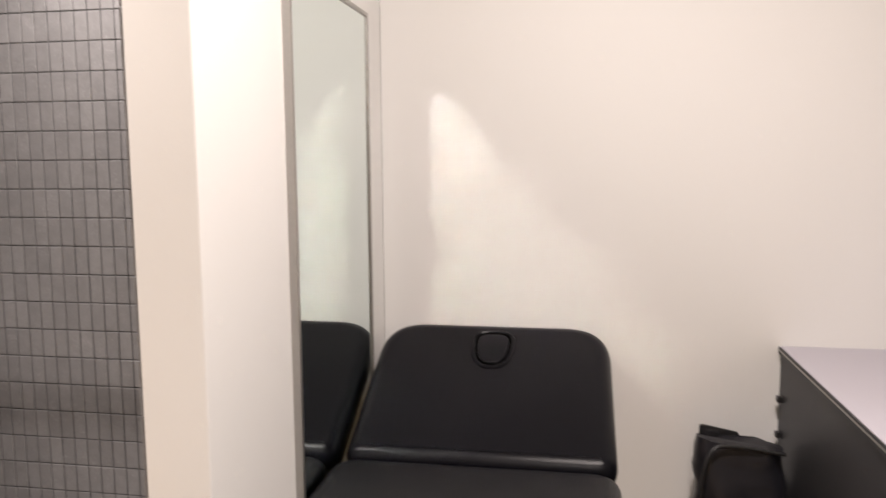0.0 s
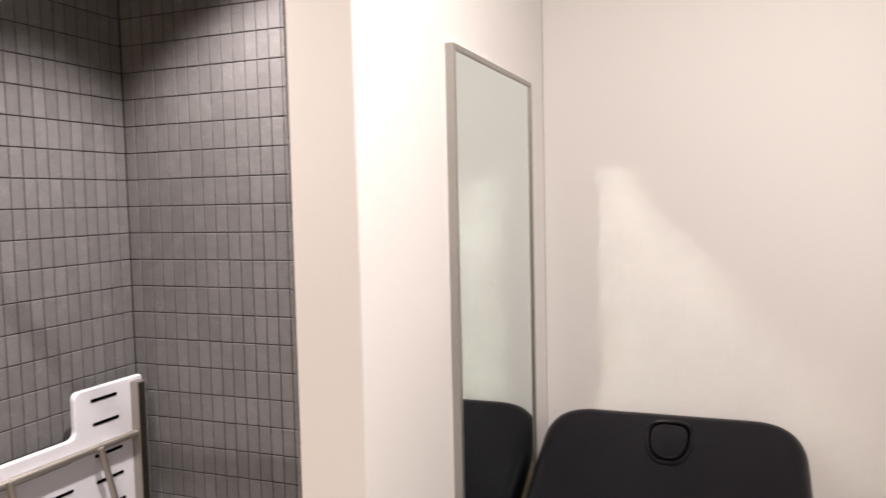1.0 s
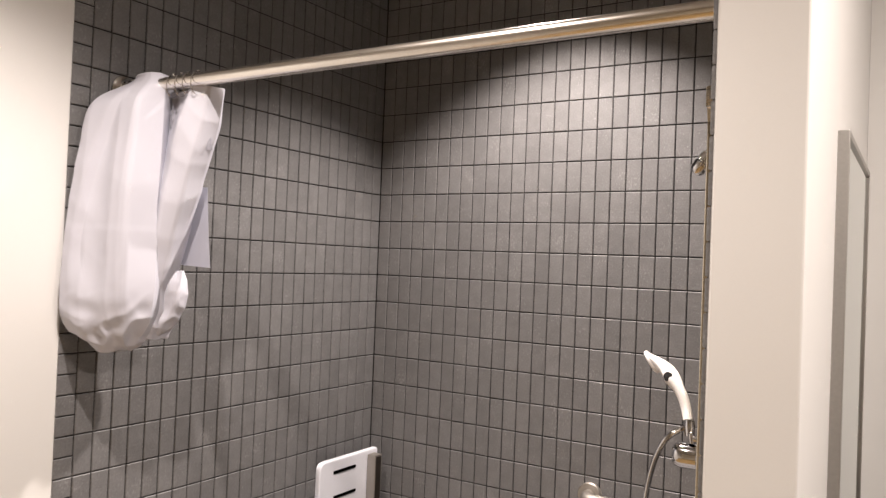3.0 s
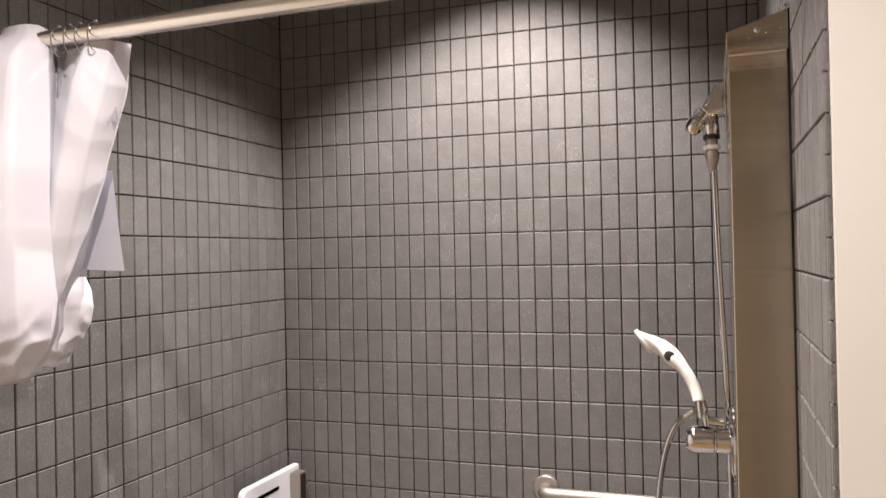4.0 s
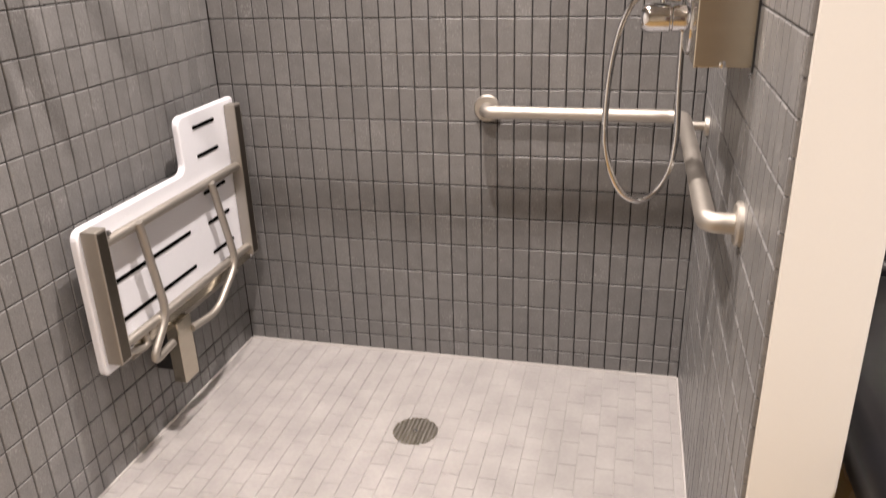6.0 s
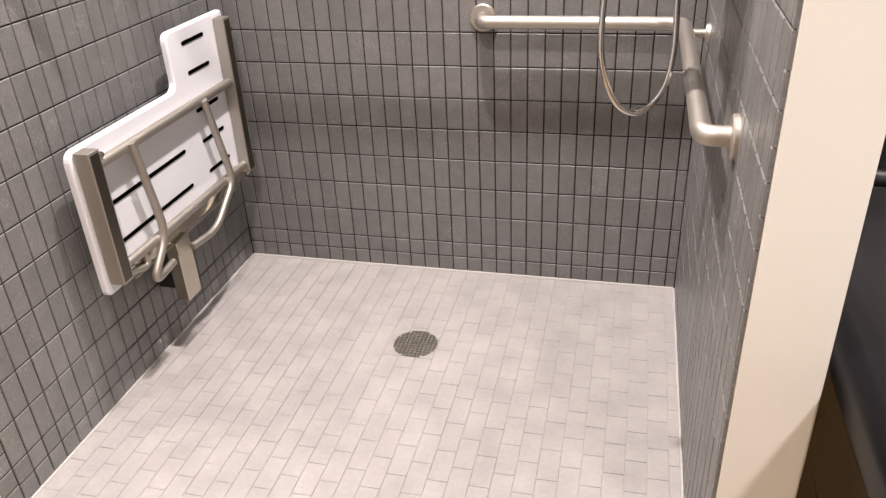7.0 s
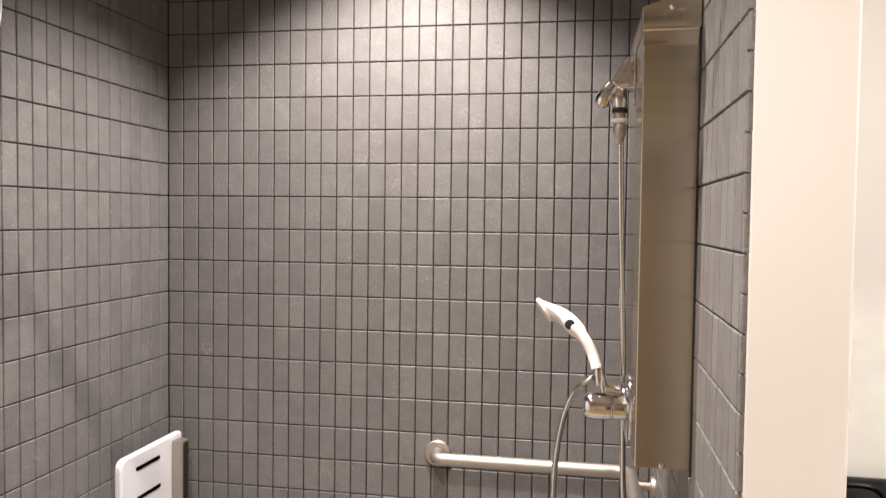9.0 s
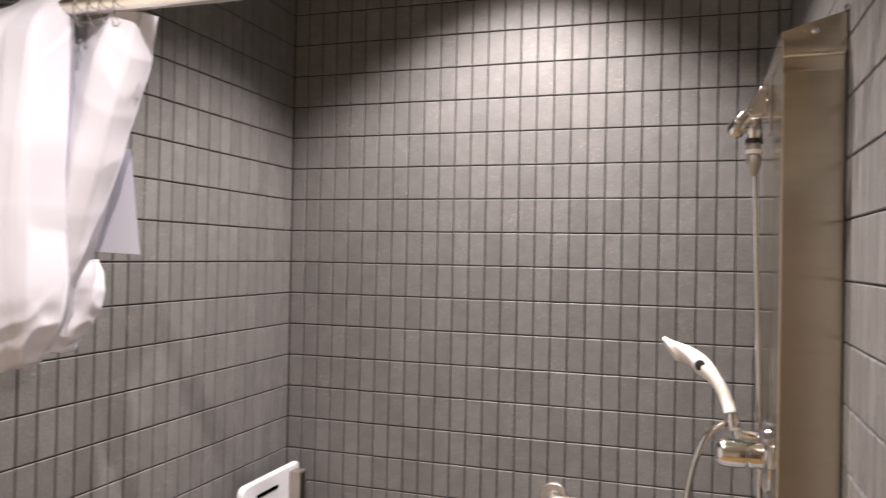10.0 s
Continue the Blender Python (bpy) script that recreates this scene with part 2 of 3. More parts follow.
T = 0.008  # tile and bed
wall_back = wall("wall_shower_back", -0.20, W + 0.063, 0.003, 0.15, -0.05, H, M_GROUT, "shower back wall clad in dark grey stacked tiles")
wall_left = wall("wall_shower_left", -0.20, -0.003, YL + 0.002, 0.003, -0.05, H, M_GROUT, "shower side wall clad in dark grey stacked tiles")
wall_right = wall("wall_shower_right", W + 0.003, W + 0.0055, YF + 0.006, 0.003, -0.05, H, M_GROUT, "tiled face of the short shower wall")
wall("wall_short", W + 0.0056, XN, YF, YN, -0.05, H, M_WALL, "short cream painted wall beside the shower", 0.004)
wall("wall_niche", XN, XR + 0.12, YN, 0.15, -0.05, H, M_WALL, "cream painted wall behind the treatment couch")
wall("wall_left", -0.20, -0.002, YB, YL + 0.002, -0.05, H, M_WALL, "cream painted wall next to the shower", 0.002)
wall("wall_right", XR, XR + 0.12, YB, YN, -0.05, H, M_WALL, "cream painted side wall")
wall("wall_rear", -0.20, XR + 0.12, YB - 0.12, YB, -0.05, H, M_REAR, "unseen rear wall, toned down to hold back bounced light")
ceiling = tagged(part("ceiling", box(-0.20, XR + 0.12, YB - 0.12, 0.15, H, H + 0.1), M_CEIL), "plain pale painted ceiling", "ceiling", kind="structure")
floor_room = tagged(part("floor", box(-0.002, XR, YB, YN, -0.06, -0.012), M_WOOD), "brown vinyl plank floor", "floor", kind="structure")
floor_shower = tagged(part("floor_shower", box(-0.002, W + 0.003, YF - 0.02, 0.003, -0.012, -0.0025), M_FLOORGROUT), "shower floor of pale grey mosaic tiles", "floor", kind="structure")


# made-up door out of view, gives the steel column its brown reflection
door = thing("reflected_door", "unseen brown door added for the steel column's reflection", "door", kind="structure", at=(2.0, YB, -0.012))
part("leaf", box(-0.45, 0.45, 0.004, 0.030, 0.006, 2.03, 0.002), M_DOOR, door)
for fx in (-0.485, 0.485):
    part("door_frame", box(fx - 0.033, fx + 0.033, 0.0, 0.022, 0.0, 2.10, 0.002), M_FRAME, door)
part("door_frame", box(-0.451, 0.451, 0.0, 0.022, 2.034, 2.10, 0.002), M_FRAME, door)
part("handle", tube(fillet([(0.38, 0.030, 1.02), (0.38, 0.080, 1.02), (0.26, 0.080, 1.02)], 0.02), 0.010, 12), M_SATIN, door, "satin lever handle", smooth=True)


# ---- downlights ----
def downlight(x, y, r=0.062):
    d = thing("ceiling_light", "round white recessed ceiling downlight", "ceiling light", "ceiling downlights", at=(x, y, H))
    part("trim", lathe([(0.0, r + 0.023), (0.006, r + 0.020), (0.007, r + 0.006), (0.001, r + 0.002), (0.0, r)], (0, 0, 0), (0, 0, -1)), M_WHITE, d, smooth=True)
    part("lens", lathe([(0.0005, r - 0.001), (0.0015, r - 0.001), (0.002, r - 0.004)], (0, 0, 0), (0, 0, -1)), M_LENS, d, "glowing frosted lens")
    return d


# the third fixture is made up too, to go with the fill
for lx, ly, *_ in LAMPS:
    downlight(lx, ly)
tagged(downlight(*DISC, 0.14), "wide round white ceiling disc light")


# ---- folding shower seat on the left wall ----
def seat():
    s = thing("folding_bench", "white folding shower bench with steel frame, folded up against the tiles", "shower bench", at=(0, 0, 0))
    xb = 0.052  # wall side of the board
    place = Matrix(((0, 0, 1, xb), (1, 0, 0, 0), (0, 1, 0, 0), (0, 0, 0, 1)))  # outline (y, z), thickness along x
    outline = rounded([(-0.850, 0.352, 0.02), (-0.050, 0.352, 0.008), (-0.050, 0.900, 0.012), (-0.372, 0.900, 0.03), (-0.372, 0.742, 0.03), (-0.850, 0.742, 0.035)])
    board = slab(outline, 0.022, 0.006, place)
    ob = part("board", board, M_PHENOLIC, s, "white slotted phenolic board")

    def slot(y0, y1, z):
        # no hole is cut: a black plate paints the slot's inner shade
        o = rounded([(y0, z - 0.0055, 0.005), (y1, z - 0.0055, 0.005), (y1, z + 0.0055, 0.005), (y0, z + 0.0055, 0.005)], 3)
        part("slot", slab(o, 0.0015, 0, Matrix.Translation((0.0222, 0, 0)) @ place), M_DARK, ob)

    for y0, y1, z in ((-0.302, -0.180, 0.856), (-0.298, -0.176, 0.770), (-0.772, -0.395, 0.672), (-0.764, -0.394, 0.570), (-0.754, -0.391, 0.462), (-0.295, -0.165, 0.655), (-0.295, -0.165, 0.560), (-0.290, -0.160, 0.462)):
        slot(y0, y1, z)
    xf = xb + 0.024
    # box channels at both ends
    ch = box(xf, xf + 0.036, -0.115, -0.075, 0.385, 0.885, 0.002)
    part("channel", ch, M_SATIN, s, "brushed steel channel")
    part("channel", box(xf, xf + 0.042, -0.838, -0.797, 0.385, 0.738, 0.002), M_SATIN, s, "brushed steel channel")
    # thin plates carry the channels' dark reflection in their colour
    part("channel_mouth", box(xf + 0.0415, xf + 0.0425, -0.833, -0.801, 0.392, 0.731), M_SHADED_STEEL, s, "channel face coloured as a dark reflection")
    part("channel_mouth", box(xf + 0.0355, xf + 0.0365, -0.110, -0.080, 0.392, 0.878), M_SHADED_STEEL, s, "channel face coloured as a dark reflection")
    for z in (0.690, 0.412):
        part("cross_tube", tube([(xf + 0.016, -0.790, z), (xf + 0.016, -0.10, z)], 0.0135, 16), M_SATIN, s, "satin steel tube", smooth=True)
    part("rail_plate", box(xf + 0.002, xf + 0.010, -0.79, -0.09, 0.362, 0.396, 0.002), M_STEEL, s, "flat steel hinge rail")
    # bent legs
    legs = (((-0.662, 0.700), (-0.615, 0.420), (-0.722, 0.318), (-0.600, 0.318)), ((-0.298, 0.692), (-0.222, 0.405), (-0.375, 0.305), (-0.500, 0.312)))
    for (a, b, e, f) in legs:
        pts = fillet([(xf + 0.030, *a), (xf + 0.032, *b), (xf + 0.034, *e), (xf + 0.022, *f)], 0.05)
        part("leg", tube(pts, 0.0115, 14), M_SATIN, s, "bent satin steel leg", smooth=True)
    part("link", tube(fillet([(xf + 0.012, -0.700, 0.415), (xf + 0.018, -0.698, 0.362), (xf + 0.014, -0.775, 0.385)], 0.03), 0.010, 12), M_SATIN, s, smooth=True)
    part("wall_bracket", box(0.060, 0.100, -0.572, -0.502, 0.168, 0.362, 0.003), M_STEEL, s, "brushed steel support foot")
    part("bracket_back", box(0.0, 0.060, -0.560, -0.515, 0.20, 0.34, 0.003), M_BLACK, s)
    part("hinge_rod", tube([(0.055, -0.72, 0.335), (0.055, -0.14, 0.335)], 0.008, 10), M_SATIN, s, smooth=True)
    for y in (-0.74, -0.12):
        part("wall_mount", box(0.0, xb, y - 0.025, y + 0.025, 0.37, 0.41, 0.003), M_STEEL, s)
    for y, z in ((-0.068, 0.842), (-0.068, 0.425), (-0.778, 0.712), (-0.778, 0.405)):
        part("bolt", lathe([(0, 0.006), (0.012, 0.006), (0.013, 0.0085), (0.017, 0.0075), (0.018, 0.003)], (xf + 0.024, y - 0.008, z), (0, 1, 0), 12), M_CHROME, s, smooth=True)


seat()


# ---- grab rail round the corner ----
def grab_rail():
    g = thing("grab_rail", "satin stainless steel grab rail bent round the shower corner", "grab rail")
    z, r, off = 0.868, 0.019, 0.058
    p = [(0.885, 0.0, z), (0.885, -off, z), (W - off, -off, z), (W - off, -0.905, z), (W, -0.905, z)]
    part("rail", tube(fillet(p, 0.045, 8), r, 20), M_SATIN, g, smooth=True)
    part("stub", tube([(W - off, -0.165, z), (W, -0.165, z)], 0.0115, 14), M_SATIN, g, smooth=True)
    for base, ax, rr in (((0.885, 0, z), (0, -1, 0), 0.040), ((W, -0.905, z), (-1, 0, 0), 0.040), ((W, -0.165, z), (-1, 0, 0), 0.026)):
        part("flange", lathe([(0, rr), (0.007, rr), (0.011, rr * 0.92), (0.012, rr * 0.5)], base, ax, 32), M_SATIN, g, "round steel cover flange", smooth=True)


grab_rail()


# ---- shower column ----
def shower_panel():
    s = thing("shower_unit", "brushed stainless steel shower column with valve and hose", "shower unit")
    x0, y0, y1, zb, zt = 1.404, -0.825, -0.445, 1.125, 1.985
    bm = bmesh.new()
    prof = [(x0, zb), (W, zb), (W, zt), (x0, zt - 0.03)]
    a = [bm.verts.new((x, y0, z)) for x, z in prof]
    b = [bm.verts.new((x, y1, z)) for x, z in prof]
    bm.faces.new(a)
    bm.faces.new(b[::-1])
    for i in range(4):
        bm.faces.new((a[i], b[i], b[(i + 1) % 4], a[(i + 1) % 4]))
    bmesh.ops.bevel(bm, geom=bm.edges[:], offset=0.0025, segments=2, profile=0.5, affect="EDGES")
    body = part("body", bm, M_STEEL, s, "brushed stainless steel housing")
    cap = bmesh.new()
    prof = [(x0 - 0.0025, zt - 0.068), (W - 0.001, zt - 0.068), (W - 0.001, zt + 0.002), (x0 - 0.0025, zt - 0.029)]
    a = [cap.verts.new((x, y0 - 0.007, z)) for x, z in prof]
    b = [cap.verts.new((x, y1 + 0.003, z)) for x, z in prof]
    cap.faces.new(a)
    cap.faces.new(b[::-1])
    for i in range(4):
        cap.faces.new((a[i], b[i], b[(i + 1) % 4], a[(i + 1) % 4]))
    bmesh.ops.bevel(cap, geom=cap.edges[:], offset=0.0015, segments=2, profile=0.5, affect="EDGES")
    part("cap", cap, M_STEEL, s, "folded steel cap")
    # the joggle where the sheet steps back under the cap
    jog = bmesh.new()
    ja, jb = y0 - 0.0075, y0 - 0.0008
    outline = [(ja, zt - 0.066), (ja - 0.001, zt - 0.070), (ja, zt - 0.072), (jb, zt - 0.097), (y0 + 0.004, zt - 0.097), (y0 + 0.004, zt - 0.066)]
    a = [jog.verts.new((x0 + 0.001, y, z)) for y, z in outline]
    b = [jog.verts.new((W - 0.006, y, z)) for y, z in outline]
    jog.faces.new(a)
    jog.faces.new(b[::-1])
    for i in range(6):
        jog.faces.new((a[i], b[i], b[(i + 1) % 6], a[(i + 1) % 6]))
    bmesh.ops.recalc_face_normals(jog, faces=jog.faces[:])
    part("joggle", jog, M_STEEL, s, "folded step below the cap")
    part("bead", tube([(x0 + 0.001, ja - 0.001, zt - 0.070), (W - 0.006, ja - 0.001, zt - 0.070)], 0.0032, 12), M_ROD, s, "rolled bright edge", smooth=True)
    part("seal", box(W - 0.004, W + 0.0005, y0 - 0.005, y0 + 0.002, zb - 0.01, zt + 0.012, 0.001), M_BLACK, s, "dark edge seal")
    for x, z in ((1.453, zt - 0.030), (1.453, zb + 0.006)):
        part("screw", lathe([(0, 0.006), (0.002, 0.006), (0.004, 0.003)], (x, y0 - (0.007 if z > 1.5 else 0.0), z), (0, -1, 0), 14), M_CHROME, body, smooth=True)
    part("screw", lathe([(0, 0.006), (0.006, 0.006), (0.008, 0.003)], (W, y0 - 0.012, zt + 0.004), (-1, 0, 0), 12), M_CHROME, s, smooth=True)
    part("screw", lathe([(0, 0.006), (0.006, 0.006), (0.008, 0.003)], (W, y0 - 0.012, zb - 0.012), (-1, 0, 0), 12), M_CHROME, s, smooth=True)
    # valve
    yv, zv = -0.635, 1.190
    part("escutcheon", lathe([(0, 0.072), (0.003, 0.071), (0.008, 0.062), (0.010, 0.04)], (x0, yv, zv), (-1, 0, 0), 40), M_CHROME, s, "round chrome valve plate", smooth=True)
    part("valve_body", lathe([(0.006, 0.027), (0.032, 0.027), (0.034, 0.024), (0.037, 0.024), (0.039, 0.028), (0.074, 0.029), (0.085, 0.027), (0.092, 0.021), (0.094, 0.0)], (x0, yv, zv), (-1, 0, 0), 32), M_CHROME, s, smooth=True)
    part("knob", lathe([(0, 0.0085), (0.016, 0.009), (0.028, 0.008), (0.029, 0.0)], (x0 - 0.02, yv - 0.01, zv + 0.038), (-1, 0, 0.1), 16), M_CHROME, s, smooth=True)
    part("diverter", lathe([(0, 0.007), (0.022, 0.008), (0.024, 0.0)], (x0 - 0.052, yv - 0.008, zv + 0.030), (-0.1, 0, 1), 14), M_CHROME, s, smooth=True)
    # upper fixed head with bracket
    yh = -0.615
    part("head_plate", box(x0 - 0.004, x0, yh - 0.024, yh + 0.024, 1.815, 1.925, 0.0015), M_CHROME, s)
    arch = slab(rounded([(x0, 1.846, 0.003), (x0, 1.910, 0.003), (x0 - 0.018, 1.912, 0.008), (x0 - 0.050, 1.860, 0.006), (x0 - 0.036, 1.846, 0.006)], 4), 0.030, 0.004, Matrix(((1, 0, 0, 0), (0, 0, 1, yh - 0.015), (0, 1, 0, 0), (0, 0, 0, 1))))
    part("head_bracket", arch, M_CHROME, s, "chrome arched bracket", smooth=True)
    part("bracket_inlay", slab(rounded([(x0 - 0.009, 1.856, 0.003), (x0 - 0.011, 1.899, 0.004), (x0 - 0.018, 1.900, 0.004), (x0 - 0.040, 1.861, 0.004)], 4), 0.0015, 0.0, Matrix(((1, 0, 0, 0), (0, 0, -1, yh - 0.0152), (0, 1, 0, 0), (0, 0, 0, 1)))), M_FRAME, s)
    d = Vector((-0.60, 0, -0.80))
    part("spray_head", lathe([(0, 0.010), (0.006, 0.016), (0.020, 0.0175), (0.022, 0.015), (0.025, 0.015), (0.027, 0.0185), (0.046, 0.0175), (0.054, 0.012), (0.055, 0.0)], (x0 - 0.040, yh, 1.858), d, 20), M_CHROME, s, smooth=True)
    conn = (x0 - 0.030, yh, 1.850)
    part("hose_elbow", lathe([(0, 0.012), (0.015, 0.016), (0.04, 0.0165), (0.044, 0.014)], conn, (0, 0, -1), 20), M_CHROME, s, smooth=True)
    part("rubber_ring", lathe([(0.043, 0.0165), (0.052, 0.0165)], conn, (0, 0, -1), 20), M_BLACK, s, "black rubber ring", smooth=True)
    part("hose_nut", lathe([(0.064, 0.0150), (0.065, 0.0172), (0.072, 0.0172), (0.073, 0.0150)], conn, (0, 0, -1), 20), M_WHITE, s, "white plastic hose nut", smooth=True)
    part("hose_cone", lathe([(0.050, 0.012), (0.064, 0.0125), (0.074, 0.0115), (0.080, 0.0145), (0.094, 0.0135), (0.108, 0.0095), (0.118, 0.0075), (0.119, 0.0)], conn, (0, 0, -1), 20), M_SATIN, s, "pale metal hose cone", smooth=True)
    # hose: straight down beside the valve, a loop, and up to the hand shower
    top = (x0 - 0.027, yh, 1.745)
    pts = spline([top, (x0 - 0.022, -0.618, 1.55), (x0 - 0.014, -0.60, 1.35), (x0 - 0.010, -0.590, 1.20), (x0 - 0.008, -0.60, 1.05), (x0 - 0.006, -0.62, 0.94), (x0 - 0.022, -0.63, 0.86), (x0 - 0.066, -0.64, 0.815), (x0 - 0.115, -0.65, 0.84), (x0 - 0.147, -0.655, 0.93), (x0 - 0.149, -0.655, 1.05), (x0 - 0.136, -0.650, 1.15), (x0 - 0.112, -0.642, 1.215), (x0 - 0.082, -0.634, 1.243), (x0 - 0.066, -0.632, 1.250)], 40)
    part("hose", tube(pts, [0.0068 if i % 2 else 0.0064 for i in range(len(pts))], 10), M_CHROME, s, "finely ribbed metal hose", smooth=True)
    # hand shower
    hp = spline([(x0 - 0.064, -0.630, 1.246), (x0 - 0.072, -0.616, 1.284), (x0 - 0.094, -0.595, 1.324), (x0 - 0.135, -0.558, 1.358), (x0 - 0.186, -0.520, 1.378)], 6)
    k = len(hp)
    part("holder", lathe([(0, 0.011), (0.02, 0.013), (0.034, 0.011)], (x0 - 0.060, -0.632, 1.232), (-0.1, 0.2, 1), 16), M_CHROME, s, smooth=True)
    ax = Vector((-0.81, -0.18, -0.56)).normalized()
    bm, rings = bmesh.new(), []
    body = hp[3:]
    for i, q in enumerate(body):
        f = i / (len(body) - 1)
        g = max(0.0, (f - 0.44) / 0.56)
        g = g * g * (3 - 2 * g)
        along = (body[min(i + 1, len(body) - 1)] - body[max(i - 1, 0)]).normalized()
        nrm = along.lerp(ax, g).normalized()
        side = nrm.cross(Vector((0, 1, 0))).normalized()
        up = nrm.cross(side)
        r = 0.0108 + 0.0030 * f + 0.0165 * g ** 0.62
        q = Vector(q) + g * Vector((0.006, 0, -0.004))
        rings.append([bm.verts.new(q + r * (math.cos(k * math.pi / 12) * side + math.sin(k * math.pi / 12) * up)) for k in range(24)])
    for p, q in zip(rings, rings[1:]):
        for k in range(24):
            bm.faces.new((p[k], p[(k + 1) % 24], q[(k + 1) % 24], q[k]))
    bm.faces.new(rings[0][::-1])
    bm.faces.new(rings[-1])
    hand = part("hand_shower", bm, M_WHITE, s, "white plastic hand shower", smooth=True)
    part("spray_face", lathe([(-0.002, 0.0296), (0.002, 0.0308), (0.006, 0.0295), (0.008, 0.025), (0.009, 0.0)], Vector(body[-1]) + Vector((0.006, 0, -0.004)), ax, 30), M_WHITE, hand, smooth=True)
    part("button", lathe([(0, 0.0115), (0.003, 0.0105), (0.004, 0.0)], Vector(hp[-9]) + Vector((-0.004, -0.0155, 0.003)), (-0.15, -1, 0.2), 18), M_BLACK, hand, "black slide button", smooth=True)


shower_panel()


# ---- floor drain ----
def drain():
    x, y = 0.745, -0.443
    d = thing("floor_drain", "round perforated metal floor drain", "drain", at=(x, y, 0))
    part("rim", lathe([(0, 0.0), (0, 0.076), (0.003, 0.075), (0.0035, 0.070)], (0, 0, -0.002), (0, 0, 1), 40), M_DRAIN, d, smooth=True)
    # a flat black disc paints the shade below the grate
    part("well", lathe([(0, 0.0), (0.0, 0.0655), (0.0004, 0.0655), (0.0005, 0.0)], (0, 0, 0.0016), (0, 0, 1), 40), M_DARK, d)
    grid = bmesh.new()
    for i in range(-5, 6):
        h = math.sqrt(0.066 ** 2 - (i * 0.012) ** 2)
        box(i * 0.012 - 0.0024, i * 0.012 + 0.0024, -h, h, 0.0015, 0.0034, bm=grid)
        box(-h, h, i * 0.012 - 0.0024, i * 0.012 + 0.0024, 0.0012, 0.0030, bm=grid)
    part("grate", grid, M_DRAIN, d, "cross-hatched grate")
    part("screw", lathe([(0, 0.007), (0.002, 0.006), (0.0025, 0.0)], (0, 0, 0.0032), (0, 0, 1), 14), M_CHROME, d, smooth=True)


drain()


# ---- curtain rod and curtain ----
YR, ZR = -1.130, 2.006


def curtain_rod():
    r = thing("curtain_rod", "polished steel shower curtain rod across the opening", "curtain rod")
    part("rod", tube([(0.0, YR, ZR), (W, YR, ZR)], 0.0165, 24), M_ROD, r, smooth=True)
    for x, ax in ((0.0, 1), (W, -1)):
        part("flange", lathe([(0, 0.034), (0.006, 0.034), (0.012, 0.024), (0.02, 0.020)], (x, YR, ZR), (ax, 0, 0), 28), M_CHROME, r, smooth=True)


curtain_rod()


def drape(rows, depth, seed, slant, seam=None, across=20, down=22):
    """A hanging fold of stiff cloth: rows of a height and front points from side to side, closed behind, with straight creases and a crumpled foot."""
    bm = bmesh.new()
    lines = []
    for z, *pts in rows:
        pts = [(*p, z) for p in pts]
        a, b = pts[-1], pts[0]
        back = [(a[0] + (b[0] - a[0]) * k / 12, max(a[1], b[1]) + depth * math.sin(math.pi * k / 12) ** 0.5, z) for k in range(1, 12)]
        flat = [Vector(p).lerp(Vector(q), k / across) for p, q in zip(pts, pts[1:]) for k in range(across)] + [Vector(pts[-1])]
        # the folds are nearly straight from crest to crest, with tight bends
        bent = [(flat[max(k - 3, 0)] + flat[k] + flat[min(k + 3, len(flat) - 1)]) / 3 for k in range(len(flat))]
        lines.append(bent + [Vector(q) for q in back])
    cols = [spline(col, down) for col in zip(*lines)]
    grid = [[bm.verts.new(q) for q in ring] for ring in zip(*cols)]
    n = len(cols)
    for a, b in zip(grid, grid[1:]):
        for k in range(n):
            bm.faces.new((a[k], a[(k + 1) % n], b[(k + 1) % n], b[k]))
    bm.faces.new(grid[-1])
    bm.faces.new(grid[0][::-1])
    bmesh.ops.recalc_face_normals(bm, faces=bm.faces)
    bm.normal_update()
    top, foot = rows[0][0], rows[-1][0]
    moves = []
    for v in bm.verts:
        q = v.co
        low = max(0.0, 1 - (q.z - foot) / 0.16)
        hang = min(1.0, (top - q.z) / 0.06)
        long = abs(noise.noise(Vector(((q.x + slant * q.z) * 13 + seed, 4 * q.y, 1.1 * q.z))))
        cross = abs(noise.noise(Vector((6 * q.x + 3 * seed, 6 * q.y, 9 * (q.z + 0.7 * q.x)))))
        small = abs(noise.noise(q * 21 + Vector((seed, 7, 0))))
        d = hang * (0.0022 - 0.008 * long) + hang * (0.0012 - 0.0040 * cross) + low * (0.004 - 0.018 * small)
        if seam and q.z < seam:
            d += 0.0009 * min(1.0, (seam - q.z) / 0.004) * math.exp((q.z - seam) * 12)
        moves.append(v.normal * d)
    for v, m in zip(bm.verts, moves):
        v.co += m
        v.co.x = max(v.co.x, 0.004)
    return bm


